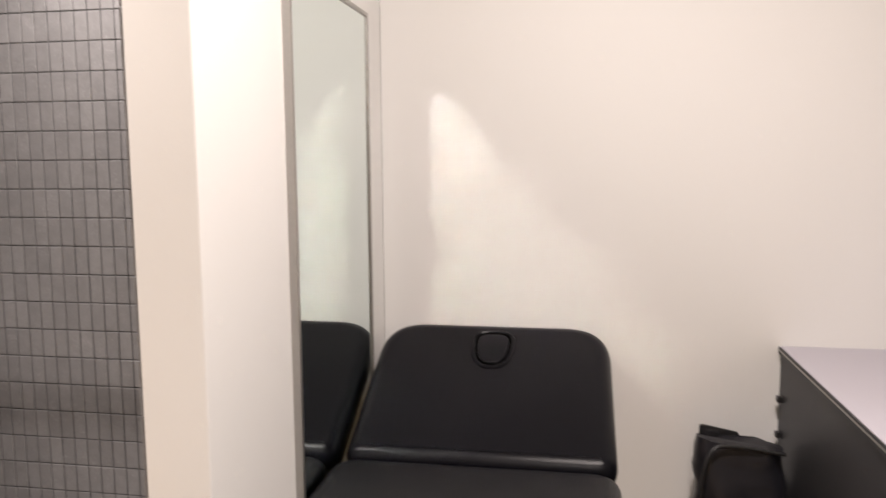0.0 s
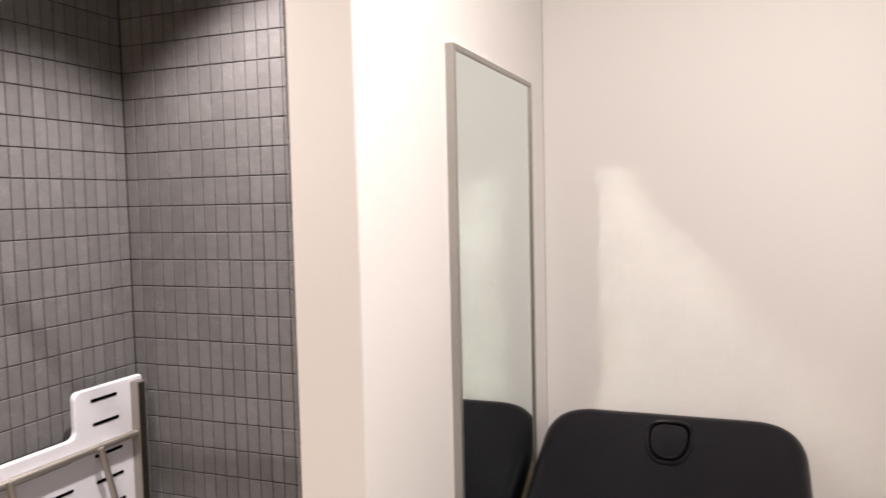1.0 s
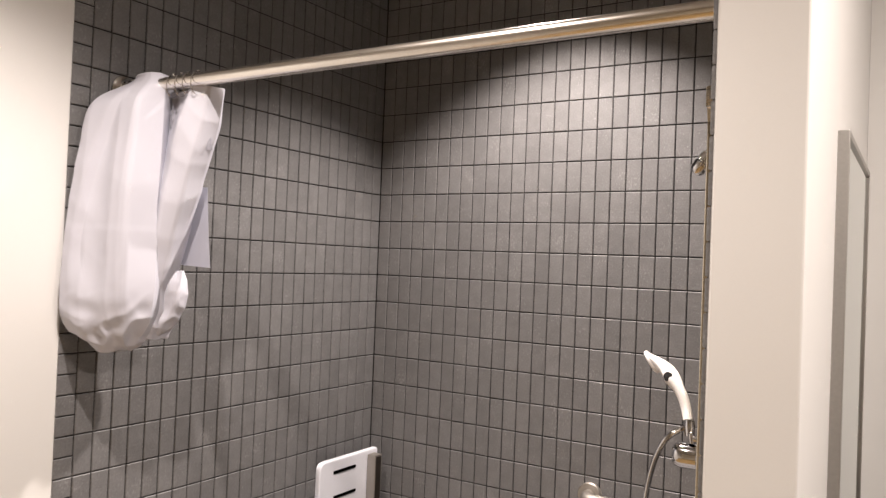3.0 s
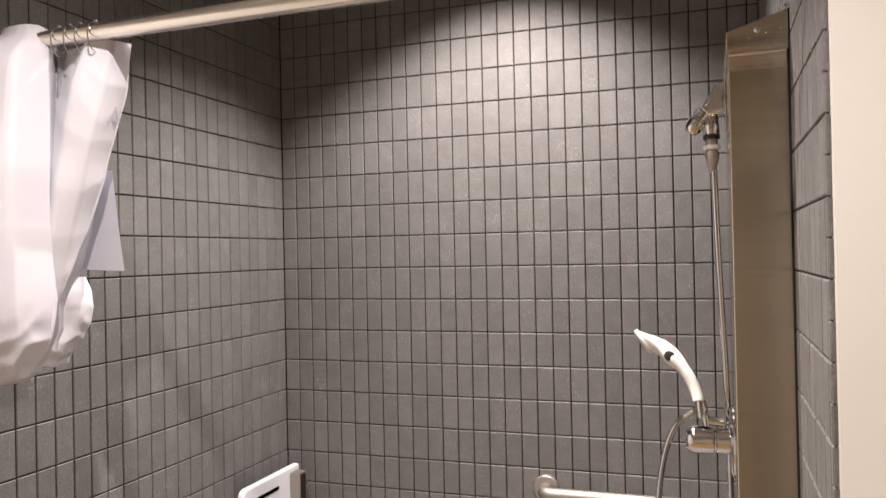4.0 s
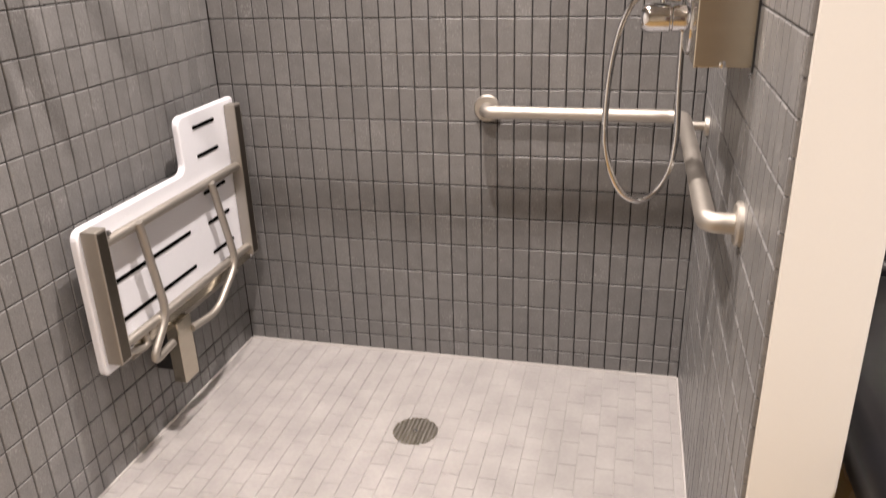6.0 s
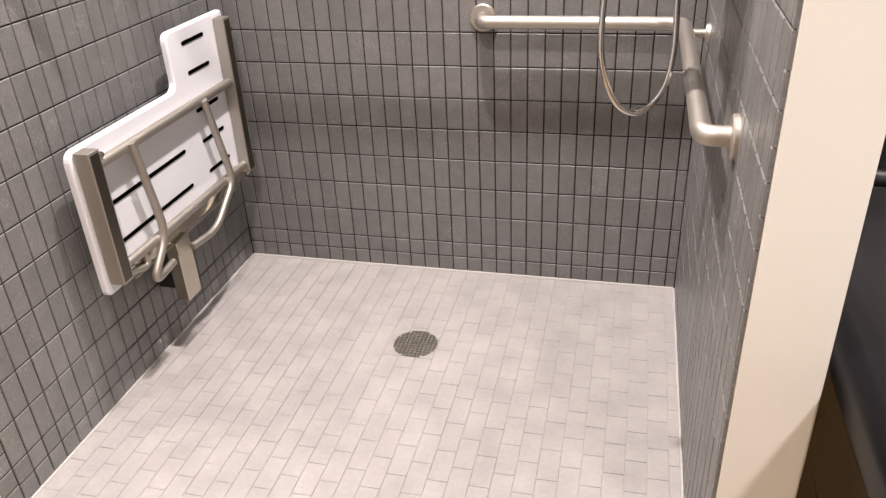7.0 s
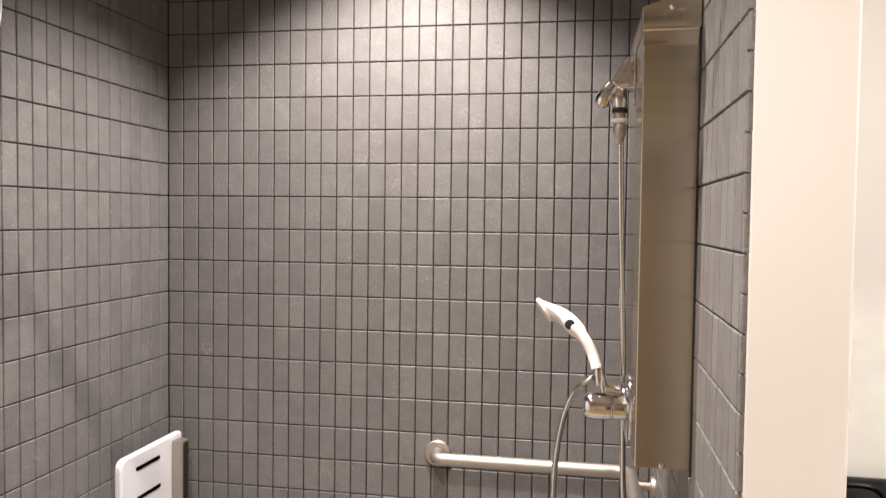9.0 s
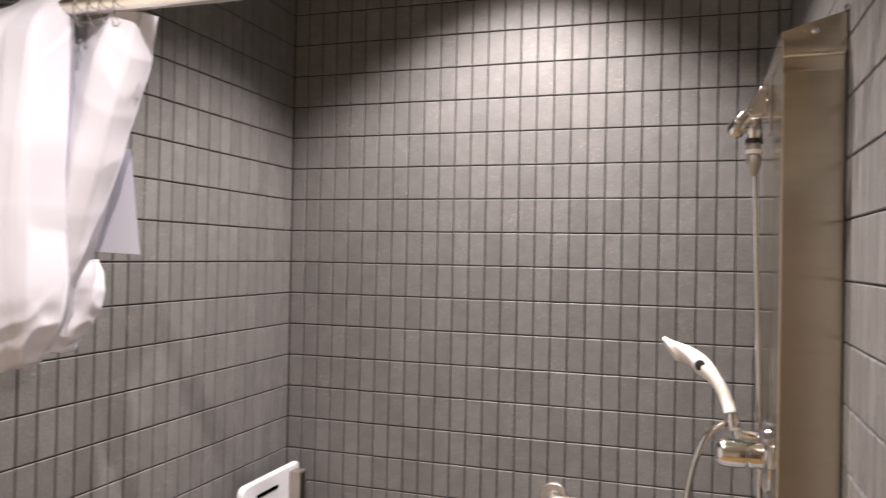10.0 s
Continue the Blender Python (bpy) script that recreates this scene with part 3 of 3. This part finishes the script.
def curtain():
    c = thing("shower_curtain", "white vinyl shower curtain bunched up and slung over the rod", "shower curtain")
    slung = [
        (2.036, (0.050, -1.128), (0.070, -1.140), (0.090, -1.146), (0.115, -1.148), (0.135, -1.146), (0.150, -1.130)),
        (2.015, (0.030, -1.125), (0.060, -1.150), (0.090, -1.156), (0.120, -1.160), (0.145, -1.156), (0.172, -1.130)),
        (1.95, (0.008, -1.160), (0.022, -1.235), (0.085, -1.224), (0.105, -1.204), (0.166, -1.205), (0.186, -1.140)),
        (1.85, (0.006, -1.170), (0.018, -1.258), (0.070, -1.247), (0.090, -1.224), (0.173, -1.222), (0.198, -1.150)),
        (1.72, (0.006, -1.180), (0.016, -1.274), (0.050, -1.268), (0.070, -1.246), (0.179, -1.236), (0.205, -1.160)),
        (1.58, (0.006, -1.190), (0.016, -1.284), (0.040, -1.280), (0.065, -1.262), (0.183, -1.240), (0.208, -1.160)),
        (1.47, (0.008, -1.190), (0.018, -1.290), (0.060, -1.287), (0.120, -1.268), (0.183, -1.238), (0.206, -1.160)),
        (1.40, (0.012, -1.190), (0.024, -1.276), (0.078, -1.276), (0.130, -1.248), (0.172, -1.215), (0.182, -1.160)),
        (1.362, (0.030, -1.190), (0.045, -1.225), (0.080, -1.238), (0.115, -1.230), (0.140, -1.205), (0.145, -1.170)),
        (1.345, (0.050, -1.195), (0.060, -1.210), (0.080, -1.218), (0.100, -1.212), (0.110, -1.200), (0.110, -1.180))]
    part("slung_panel", drape(slung, 0.05, 1.0, 0.10, seam=1.645), M_CURTAIN, c, smooth=True)
    gathered = [
        (1.990, (0.130, -1.105), (0.190, -1.100), (0.236, -1.112), (0.266, -1.132), (0.318, -1.122), (0.332, -1.085)),
        (1.90, (0.125, -1.115), (0.176, -1.112), (0.216, -1.130), (0.248, -1.150), (0.302, -1.128), (0.312, -1.082)),
        (1.80, (0.120, -1.130), (0.156, -1.130), (0.187, -1.140), (0.230, -1.155), (0.276, -1.136), (0.276, -1.085)),
        (1.71, (0.120, -1.125), (0.147, -1.130), (0.172, -1.148), (0.218, -1.165), (0.256, -1.138), (0.250, -1.090)),
        (1.60, (0.120, -1.135), (0.142, -1.158), (0.168, -1.158), (0.202, -1.165), (0.222, -1.134), (0.208, -1.090)),
        (1.50, (0.110, -1.140), (0.132, -1.160), (0.152, -1.166), (0.180, -1.166), (0.196, -1.134), (0.178, -1.090)),
        (1.42, (0.100, -1.150), (0.122, -1.165), (0.138, -1.190), (0.158, -1.180), (0.175, -1.130), (0.162, -1.080)),
        (1.375, (0.100, -1.155), (0.115, -1.165), (0.130, -1.175), (0.147, -1.165), (0.158, -1.130), (0.145, -1.090))]
    part("gathered_panel", drape(gathered, 0.03, 5.0, 0.35), M_CURTAIN, c, smooth=True)
    # loose corner of the hem
    bm = bmesh.new()
    grid = []
    for i in range(13):
        v = i / 12
        z = 1.76 - 0.200 * v
        x0, x1 = 0.195 - 0.025 * v, 0.246 + 0.042 * v
        grid.append([bm.verts.new((x0 + (x1 - x0) * k / 8, -1.050 - 0.014 * v + 0.004 * math.sin(3.2 * k / 8 + 2 * v), z - 0.004 * k / 8)) for k in range(9)])
    for a, b in zip(grid, grid[1:]):
        for k in range(8):
            bm.faces.new((a[k], a[k + 1], b[k + 1], b[k]))
    r = bmesh.ops.solidify(bm, geom=bm.faces[:], thickness=0.0025)
    part("hem_corner", bm, M_CURTAIN, c, smooth=True)
    pouch = [
        (1.545, (0.150, -1.095), (0.160, -1.110), (0.172, -1.112), (0.184, -1.104), (0.194, -1.090), (0.192, -1.075)),
        (1.51, (0.140, -1.095), (0.152, -1.122), (0.174, -1.106), (0.190, -1.118), (0.208, -1.096), (0.204, -1.070)),
        (1.46, (0.130, -1.100), (0.142, -1.126), (0.166, -1.130), (0.184, -1.112), (0.203, -1.100), (0.200, -1.070)),
        (1.41, (0.115, -1.110), (0.128, -1.138), (0.148, -1.134), (0.168, -1.124), (0.180, -1.104), (0.176, -1.080)),
        (1.375, (0.110, -1.120), (0.116, -1.134), (0.128, -1.138), (0.140, -1.130), (0.148, -1.116), (0.142, -1.100))]
    part("bottom_fold", drape(pouch, 0.02, 9.0, -0.6, across=10, down=12), M_CURTAIN, c, smooth=True)
    # top hem behind the rod
    hem = bmesh.new()
    cols = []
    for i in range(60):
        u = i / 59
        x = 0.018 + 0.285 * u
        y = -1.105 + 0.020 * math.sin(u * 31) + 0.02 * u
        cols.append([hem.verts.new((x, y + 0.004 * math.sin(7 * u + 9 * j), 1.982 - (0.028 if u > 0.3 else 0.075) * j - 0.006 * math.sin(u * 31) * (j == 0))) for j in range(6)])
    for a, b in zip(cols, cols[1:]):
        for j in range(5):
            hem.faces.new((a[j], b[j], b[j + 1], a[j + 1]))
    bmesh.ops.solidify(hem, geom=hem.faces[:], thickness=0.002)
    part("top_hem", hem, M_CURTAIN, c, smooth=True)
    for i, x in enumerate((0.036, 0.050, 0.200, 0.228, 0.252, 0.288)):
        ring = [Vector((x + 0.003 * math.sin(i * 2.1), YR + 0.0195 * math.cos(a), ZR - 0.008 + 0.028 * math.sin(a))) for a in [2 * math.pi * k / 20 for k in range(21)]]
        part("hook_bead", lathe([(0, 0.002), (0.002, 0.0045), (0.005, 0.0045), (0.007, 0.002)], (x, YR, ZR + 0.0175), (0, 0, 1), 10), M_CHROME, c, smooth=True)
        part("curtain_hook", tube(ring, 0.0012, 6), M_CHROME, c, smooth=True)


curtain()


# ---- mirror on the short wall ----
def mirror():
    m = thing("wall_mirror", "tall mirror in a slim brushed metal frame on the cream wall", "mirror")
    y0, y1, z0, z1, x = -0.832, -0.196, 0.37, 1.857, XN
    d, w = 0.020, 0.012
    part("glass", box(x + 0.002, x + 0.015, y0 + 0.006, y1 - 0.006, z0 + 0.006, z1 - 0.006), M_MIRROR, m, "clear mirror glass")
    # black strip paints the shadow gap along the near frame bar
    part("gasket", box(x + 0.003, x + 0.0165, y0 + 0.008, y0 + w + 0.0035, z0 + w, z1 - w), M_BLACK, m, "thin black strip for the shade between frame and glass")
    for a in ((y0, y0 + w, z0, z1), (y1 - w, y1, z0, z1), (y0 + w, y1 - w, z1 - w, z1), (y0 + w, y1 - w, z0, z0 + w)):
        part("frame_bar", box(x, x + d, a[0], a[1], a[2], a[3], 0.0015), M_FRAME, m, "brushed metal frame")


mirror()


# ---- treatment couch ----
def couch():
    c = thing("treatment_couch", "black vinyl treatment couch with raised head section and face hole", "treatment couch")
    x0, x1 = 1.655, 2.380
    hinge, top = Vector((0, -0.565, 0.648)), Vector((0, -0.050, 0.914))
    d = (top - hinge)
    L = d.length
    d.normalize()
    nrm = Vector((0, -d.z, d.y))
    xc, hw = (x0 + x1) / 2, (x1 - x0) / 2
    place = Matrix(((1, 0, 0, xc), (0, d.y, nrm.y, hinge.y), (0, d.z, nrm.z, hinge.z), (0, 0, 0, 1)))
    th = 0.10
    head = slab(rounded([(-hw, 0.0, 0.055), (hw, 0.0, 0.055), (hw - 0.008, L + 0.004, 0.14), (-hw + 0.008, L + 0.004, 0.14)], 12), th, 0.046, place @ Matrix.Translation((0, 0, -th)), 8)
    hd = part("head_section", head, M_VINYL, c, "black vinyl padded head section", smooth=True)
    # face hole plug and its piping
    hole = []
    for k in range(36):
        u = 2 * math.pi * k / 36
        w = 0.060 + 0.012 * math.sin(u)
        hole.append((0.002 + w * math.copysign(abs(math.cos(u)) ** 0.7, math.cos(u)), L - 0.134 + 0.080 * math.copysign(abs(math.sin(u)) ** 0.75, math.sin(u))))
    part("hole_rim", tube([place @ Vector((a, b, 0.001)) for a, b in hole + hole[:1]], 0.0055, 8), M_VINYL, hd, "glossy black piping", smooth=True)
    # black sheet on the vinyl paints the shade in the gap
    part("hole_gap", slab([(0.002 + (a - 0.002) * 1.10, L - 0.134 + (b - L + 0.134) * 1.08) for a, b in hole], 0.0012, 0, place), M_DARK, hd)
    part("face_plug", slab([(0.002 + (a - 0.002) * 0.78, L - 0.134 + (b - L + 0.134) * 0.81) for a, b in hole], 0.006, 0.004, place), M_VINYL, hd, smooth=True)
    bed = slab(rounded([(x0, -1.93, 0.1), (x1, -1.93, 0.1), (x1, -0.585, 0.075), (x0, -0.585, 0.075)], 8), th, 0.03, Matrix.Translation((0, 0, 0.660 - th)), 5)
    part("bed_section", bed, M_VINYL, c, "black vinyl padded bed section", smooth=True)
    part("side_skirt", box(x0 + 0.03, x1 - 0.03, -1.88, -0.60, 0.52, 0.586, 0.008), M_BLACK, c)
    part("head_frame", slab(rounded([(-hw + 0.04, 0.0, 0.02), (hw - 0.04, 0.0, 0.02), (hw - 0.04, L - 0.1, 0.05), (-hw + 0.04, L - 0.1, 0.05)]), 0.03, 0.004, place @ Matrix.Translation((0, 0, -th - 0.03))), M_BLACK, c, smooth=True)
    for y in (-0.72, -1.80):
        for x in (x0 + 0.06, x1 - 0.06):
            part("leg", box(x - 0.02, x + 0.02, y - 0.025, y + 0.025, -0.012, 0.525, 0.004), M_BLACK, c)
    for x in (x0 + 0.09, x1 - 0.09):
        part("prop", tube([(x, -0.66, 0.50), (x, -0.33, 0.725)], 0.011, 10), M_BLACK, c, smooth=True)


couch()


# ---- counter cabinet by the wall ----
def cabinet():
    c = thing("base_cabinet", "charcoal laminate base cabinet standing against the cream wall", "cabinet")
    x, y0, y1 = 2.895, -1.35, 0.022
    part("side_panel", box(x, x + 0.02, y0, y1 - 0.004, -0.012, 0.823, 0.0015), M_LAMINATE, c, "dark charcoal laminate panel")
    part("carcass", box(x + 0.021, x + 0.62, y0 + 0.02, y1 - 0.006, 0.08, 0.821, 0.002), M_LAMINATE, c)
    part("plinth", box(x + 0.03, x + 0.57, y0 + 0.04, y1 - 0.006, -0.012, 0.079), M_BLACK, c)
    for z in (0.690, 0.578):
        part("hinge_block", box(x - 0.016, x + 0.001, -0.030, -0.008, z - 0.009, z + 0.009, 0.002), M_BLACK, c)
    t = thing("worktop", "pale lilac-grey laminate worktop on the charcoal cabinet", "worktop")
    part("surface", box(x - 0.002, XR, y0 - 0.007, y1, 0.8235, 0.847, 0.002), M_TOP, t)
    part("edge_strip", box(x - 0.0065, x - 0.0022, y0 - 0.007, y1, 0.8235, 0.8455, 0.001), M_LAMINATE, t, "dark laminate edge strip")
    # the highlight along the dark edge, laid on as a pale metal strip
    part("edge_bead", box(x - 0.0078, x - 0.0066, y0 - 0.007, y1, 0.834, 0.839), M_FRAME, t, "thin pale strip for the edge's highlight")


cabinet()


# ---- black bag between couch and cabinet ----
def bag():
    b = thing("black_bag", "black nylon bag slumped on the floor between couch and cabinet", "bag")
    bm = bmesh.new()
    n, m = 40, 26
    grid = []
    for j in range(m + 1):
        v = j / m
        z = -0.012 + 0.615 * v
        ring = []
        w, dp = 0.125 * (1 - 0.10 * v ** 3) + 0.01, 0.10 * (1 - 0.75 * v ** 2) + 0.012
        for i in range(n):
            u = 2 * math.pi * i / n
            q = Vector((2.752 + w * math.copysign(abs(math.cos(u)) ** 0.6, math.cos(u)), -0.125 + dp * math.copysign(abs(math.sin(u)) ** 0.7, math.sin(u)), z))
            if 0 < j:
                q += 0.014 * noise.noise_vector(q * 7) + 0.012 * noise.noise_vector(q * 19)
                q.z -= 0.03 * v * (q.x - 2.65) / 0.2
            ring.append(bm.verts.new(q))
        grid.append(ring)
    for a, c in zip(grid, grid[1:]):
        for i in range(n):
            bm.faces.new((a[i], a[(i + 1) % n], c[(i + 1) % n], c[i]))
    bm.faces.new(grid[-1])
    bm.faces.new(grid[0][::-1])
    part("sack", bm, M_BAG, b, "creased black nylon sack", smooth=True)
    part("piping", tube(spline([(2.632, -0.225, 0.28), (2.634, -0.222, 0.48), (2.66, -0.200, 0.575), (2.72, -0.185, 0.592), (2.87, -0.18, 0.575)]), 0.006, 10), M_BLACK, b, smooth=True)
    part("stiff_panel", slab(rounded([(2.642, 0.41, 0.01), (2.79, 0.41, 0.01), (2.76, 0.600, 0.01), (2.644, 0.622, 0.012)]), 0.008, 0.002, Matrix(((1, 0, 0, 0), (0, 0, 1, -0.085), (0, 1, 0, 0), (0, 0, 0, 1)))), M_BLACK, b, "stiff black panel", smooth=True)
    part("tag", box(2.664, 2.700, -0.0865, -0.084, 0.595, 0.605, 0.001), M_LAMINATE, b)


bag()


# ---- tiles ----
def tile_mesh(name, w, h, mat, depth=0.0065, ch=0.0018):
    """A tile in the plane x, z with its face at y = 0 towards -y."""
    a, b = w / 2, h / 2
    v = [(-a + ch, 0, -b + ch), (a - ch, 0, -b + ch), (a - ch, 0, b - ch), (-a + ch, 0, b - ch), (-a, ch, -b), (a, ch, -b), (a, ch, b), (-a, ch, b), (-a, depth, -b), (a, depth, -b), (a, depth, b), (-a, depth, b)]
    f = [(0, 1, 2, 3)] + [(i, 4 + i, 4 + (i + 1) % 4, (i + 1) % 4) for i in range(4)] + [(4 + i, 8 + i, 8 + (i + 1) % 4, 4 + (i + 1) % 4) for i in range(4)]
    me = bpy.data.meshes.new(name)
    me.from_pydata(v, [], f)
    bm = bmesh.new()
    bm.from_mesh(me)
    bmesh.ops.recalc_face_normals(bm, faces=bm.faces)
    if bm.faces[0].normal.y > 0:
        bmesh.ops.reverse_faces(bm, faces=bm.faces)
    bm.to_mesh(me)
    bm.free()
    me.materials.append(mat)
    return me


MESHES = {}
rng = random.Random(7)


def lay(parent, cells, frame_m, mat, name="tile", gap=0.0032, limit=300, loose=0.0005, tilt=0.25, ch=0.0018):
    """cells: (u0, u1, v0, v1, single) in the plane; frame_m maps (u, depth, v) to the world."""
    rest_v, rest_f = [], []
    count = 0
    for u0, u1, v0, v1, single in cells:
        w, h = round(u1 - u0 - gap, 4), round(v1 - v0 - gap, 4)
        key = (w, h, mat.name)
        if key not in MESHES:
            MESHES[key] = tile_mesh(name, w, h, mat, ch=ch)
        m = frame_m @ Matrix.Translation(((u0 + u1) / 2, rng.uniform(-loose, loose), (v0 + v1) / 2)) @ Euler((radians(rng.uniform(-tilt, tilt)), 0, radians(rng.uniform(-tilt, tilt)))).to_matrix().to_4x4()
        if single and count < limit:
            ob = new(name, MESHES[key])
            ob.parent = parent
            ob.matrix_local = m
            count += 1
        else:
            base = len(rest_v)
            me = MESHES[key]
            rest_v += [m @ x.co for x in me.vertices]
            rest_f += [[base + i for i in p.vertices] for p in me.polygons]
    if rest_v:
        me = bpy.data.meshes.new("tile_field")
        me.from_pydata([tuple(x) for x in rest_v], [], rest_f)
        me.materials.append(mat)
        ob = new("tile_field", me)
        ob.parent = parent
        tagged(ob, kind="stuff")


rows = [(0.0, 0.058), (0.058, Z0)] + [(Z0 + j * PZ, Z0 + (j + 1) * PZ) for j in range(26)]
rows = [(a, min(b, H - 0.001)) for a, b in rows if a < H - 0.01]
NC = int(W / PX)
back = [(k * PX, min((k + 1) * PX, W), a, b, 1.02 < a < 2.02) for a, b in rows for k in range(NC + 1)]
lay(wall_back, back, Matrix.Identity(4), M_TILE)
NS = 24
side = [(k * PX, (k + 1) * PX, a, b, 0.9 < a < 2.1 and k < 30) for a, b in rows for k in range(NS)]
# left wall: u runs towards the viewer
left_m = Matrix(((0, -1, 0, 0), (-1, 0, 0, 0), (0, 0, 1, 0), (0, 0, 0, 1)))
lay(wall_left, side, left_m, M_TILE)
right_m = Matrix(((0, 1, 0, W), (-1, 0, 0, 0), (0, 0, 1, 0), (0, 0, 0, 1)))
lay(wall_right, side, right_m, M_TILE)
edge_l = [(NS * PX, -YL, Z0 + j * PZ / 2, Z0 + (j + 1) * PZ / 2, True) for j in range(-2, 51)]
lay(wall_left, edge_l, left_m, M_TILE, "edge_tile")
edge_r = [(NS * PX, -YF, Z0 + j * PZ / 2, Z0 + (j + 1) * PZ / 2, True) for j in range(-2, 51)]
lay(wall_right, edge_r, right_m, M_TILE, "edge_tile", gap=0.002)
# shower floor: running bond along y
floor_m = Matrix(((1, 0, 0, 0), (0, 0, 1, 0), (0, -1, 0, 0), (0, 0, 0, 1)))
cells = []
for i in range(NC + 1):
    u0, u1 = i * PX, min((i + 1) * PX, W)
    v = 0.0 if i % 2 else 0.5 * PZ
    edges = [0.0] + [q for q in [v + PZ * k for k in range(14)] if 0.004 < q < -YF] + [-YF + 0.015]
    for a, b in zip(edges, edges[1:]):
        cells.append((u0, u1, -b, -a, a < 0.95))
lay(floor_shower, cells, floor_m, M_FLOORTILE, gap=0.0012, loose=0.0001, tilt=0.12, ch=0.0007)
# pale sealant where floor and walls meet
part("sealant", tube([(0.004, -0.002, 0.001), (W - 0.004, -0.002, 0.001)], 0.0055, 8), M_FLOORGROUT, floor_shower)
part("sealant", tube([(W - 0.001, -0.006, 0.001), (W - 0.001, YF + 0.01, 0.001)], 0.0055, 8), M_FLOORGROUT, floor_shower)
part("sealant", tube([(0.001, -0.006, 0.001), (0.001, YF + 0.01, 0.001)], 0.0045, 8), M_FLOORGROUT, floor_shower)
# vinyl planks of the room floor
planks = []
for i in range(24):
    u0 = -0.002 + i * 0.18
    if u0 > XR - 0.02:
        break
    v = YB - 0.3 * (i % 3)
    while v < YN:
        lo, hi = max(v, YB), min(v + 1.2, YN if u0 > XN - 0.05 else YF - 0.02)
        if hi - lo > 0.05:
            planks.append((u0, min(u0 + 0.18, XR), lo, hi, True))
        v += 1.2
lay(floor_room, planks, Matrix.Translation((0, 0, -0.010)) @ floor_m, M_WOOD, "plank", gap=0.001, loose=0.0, tilt=0.0)
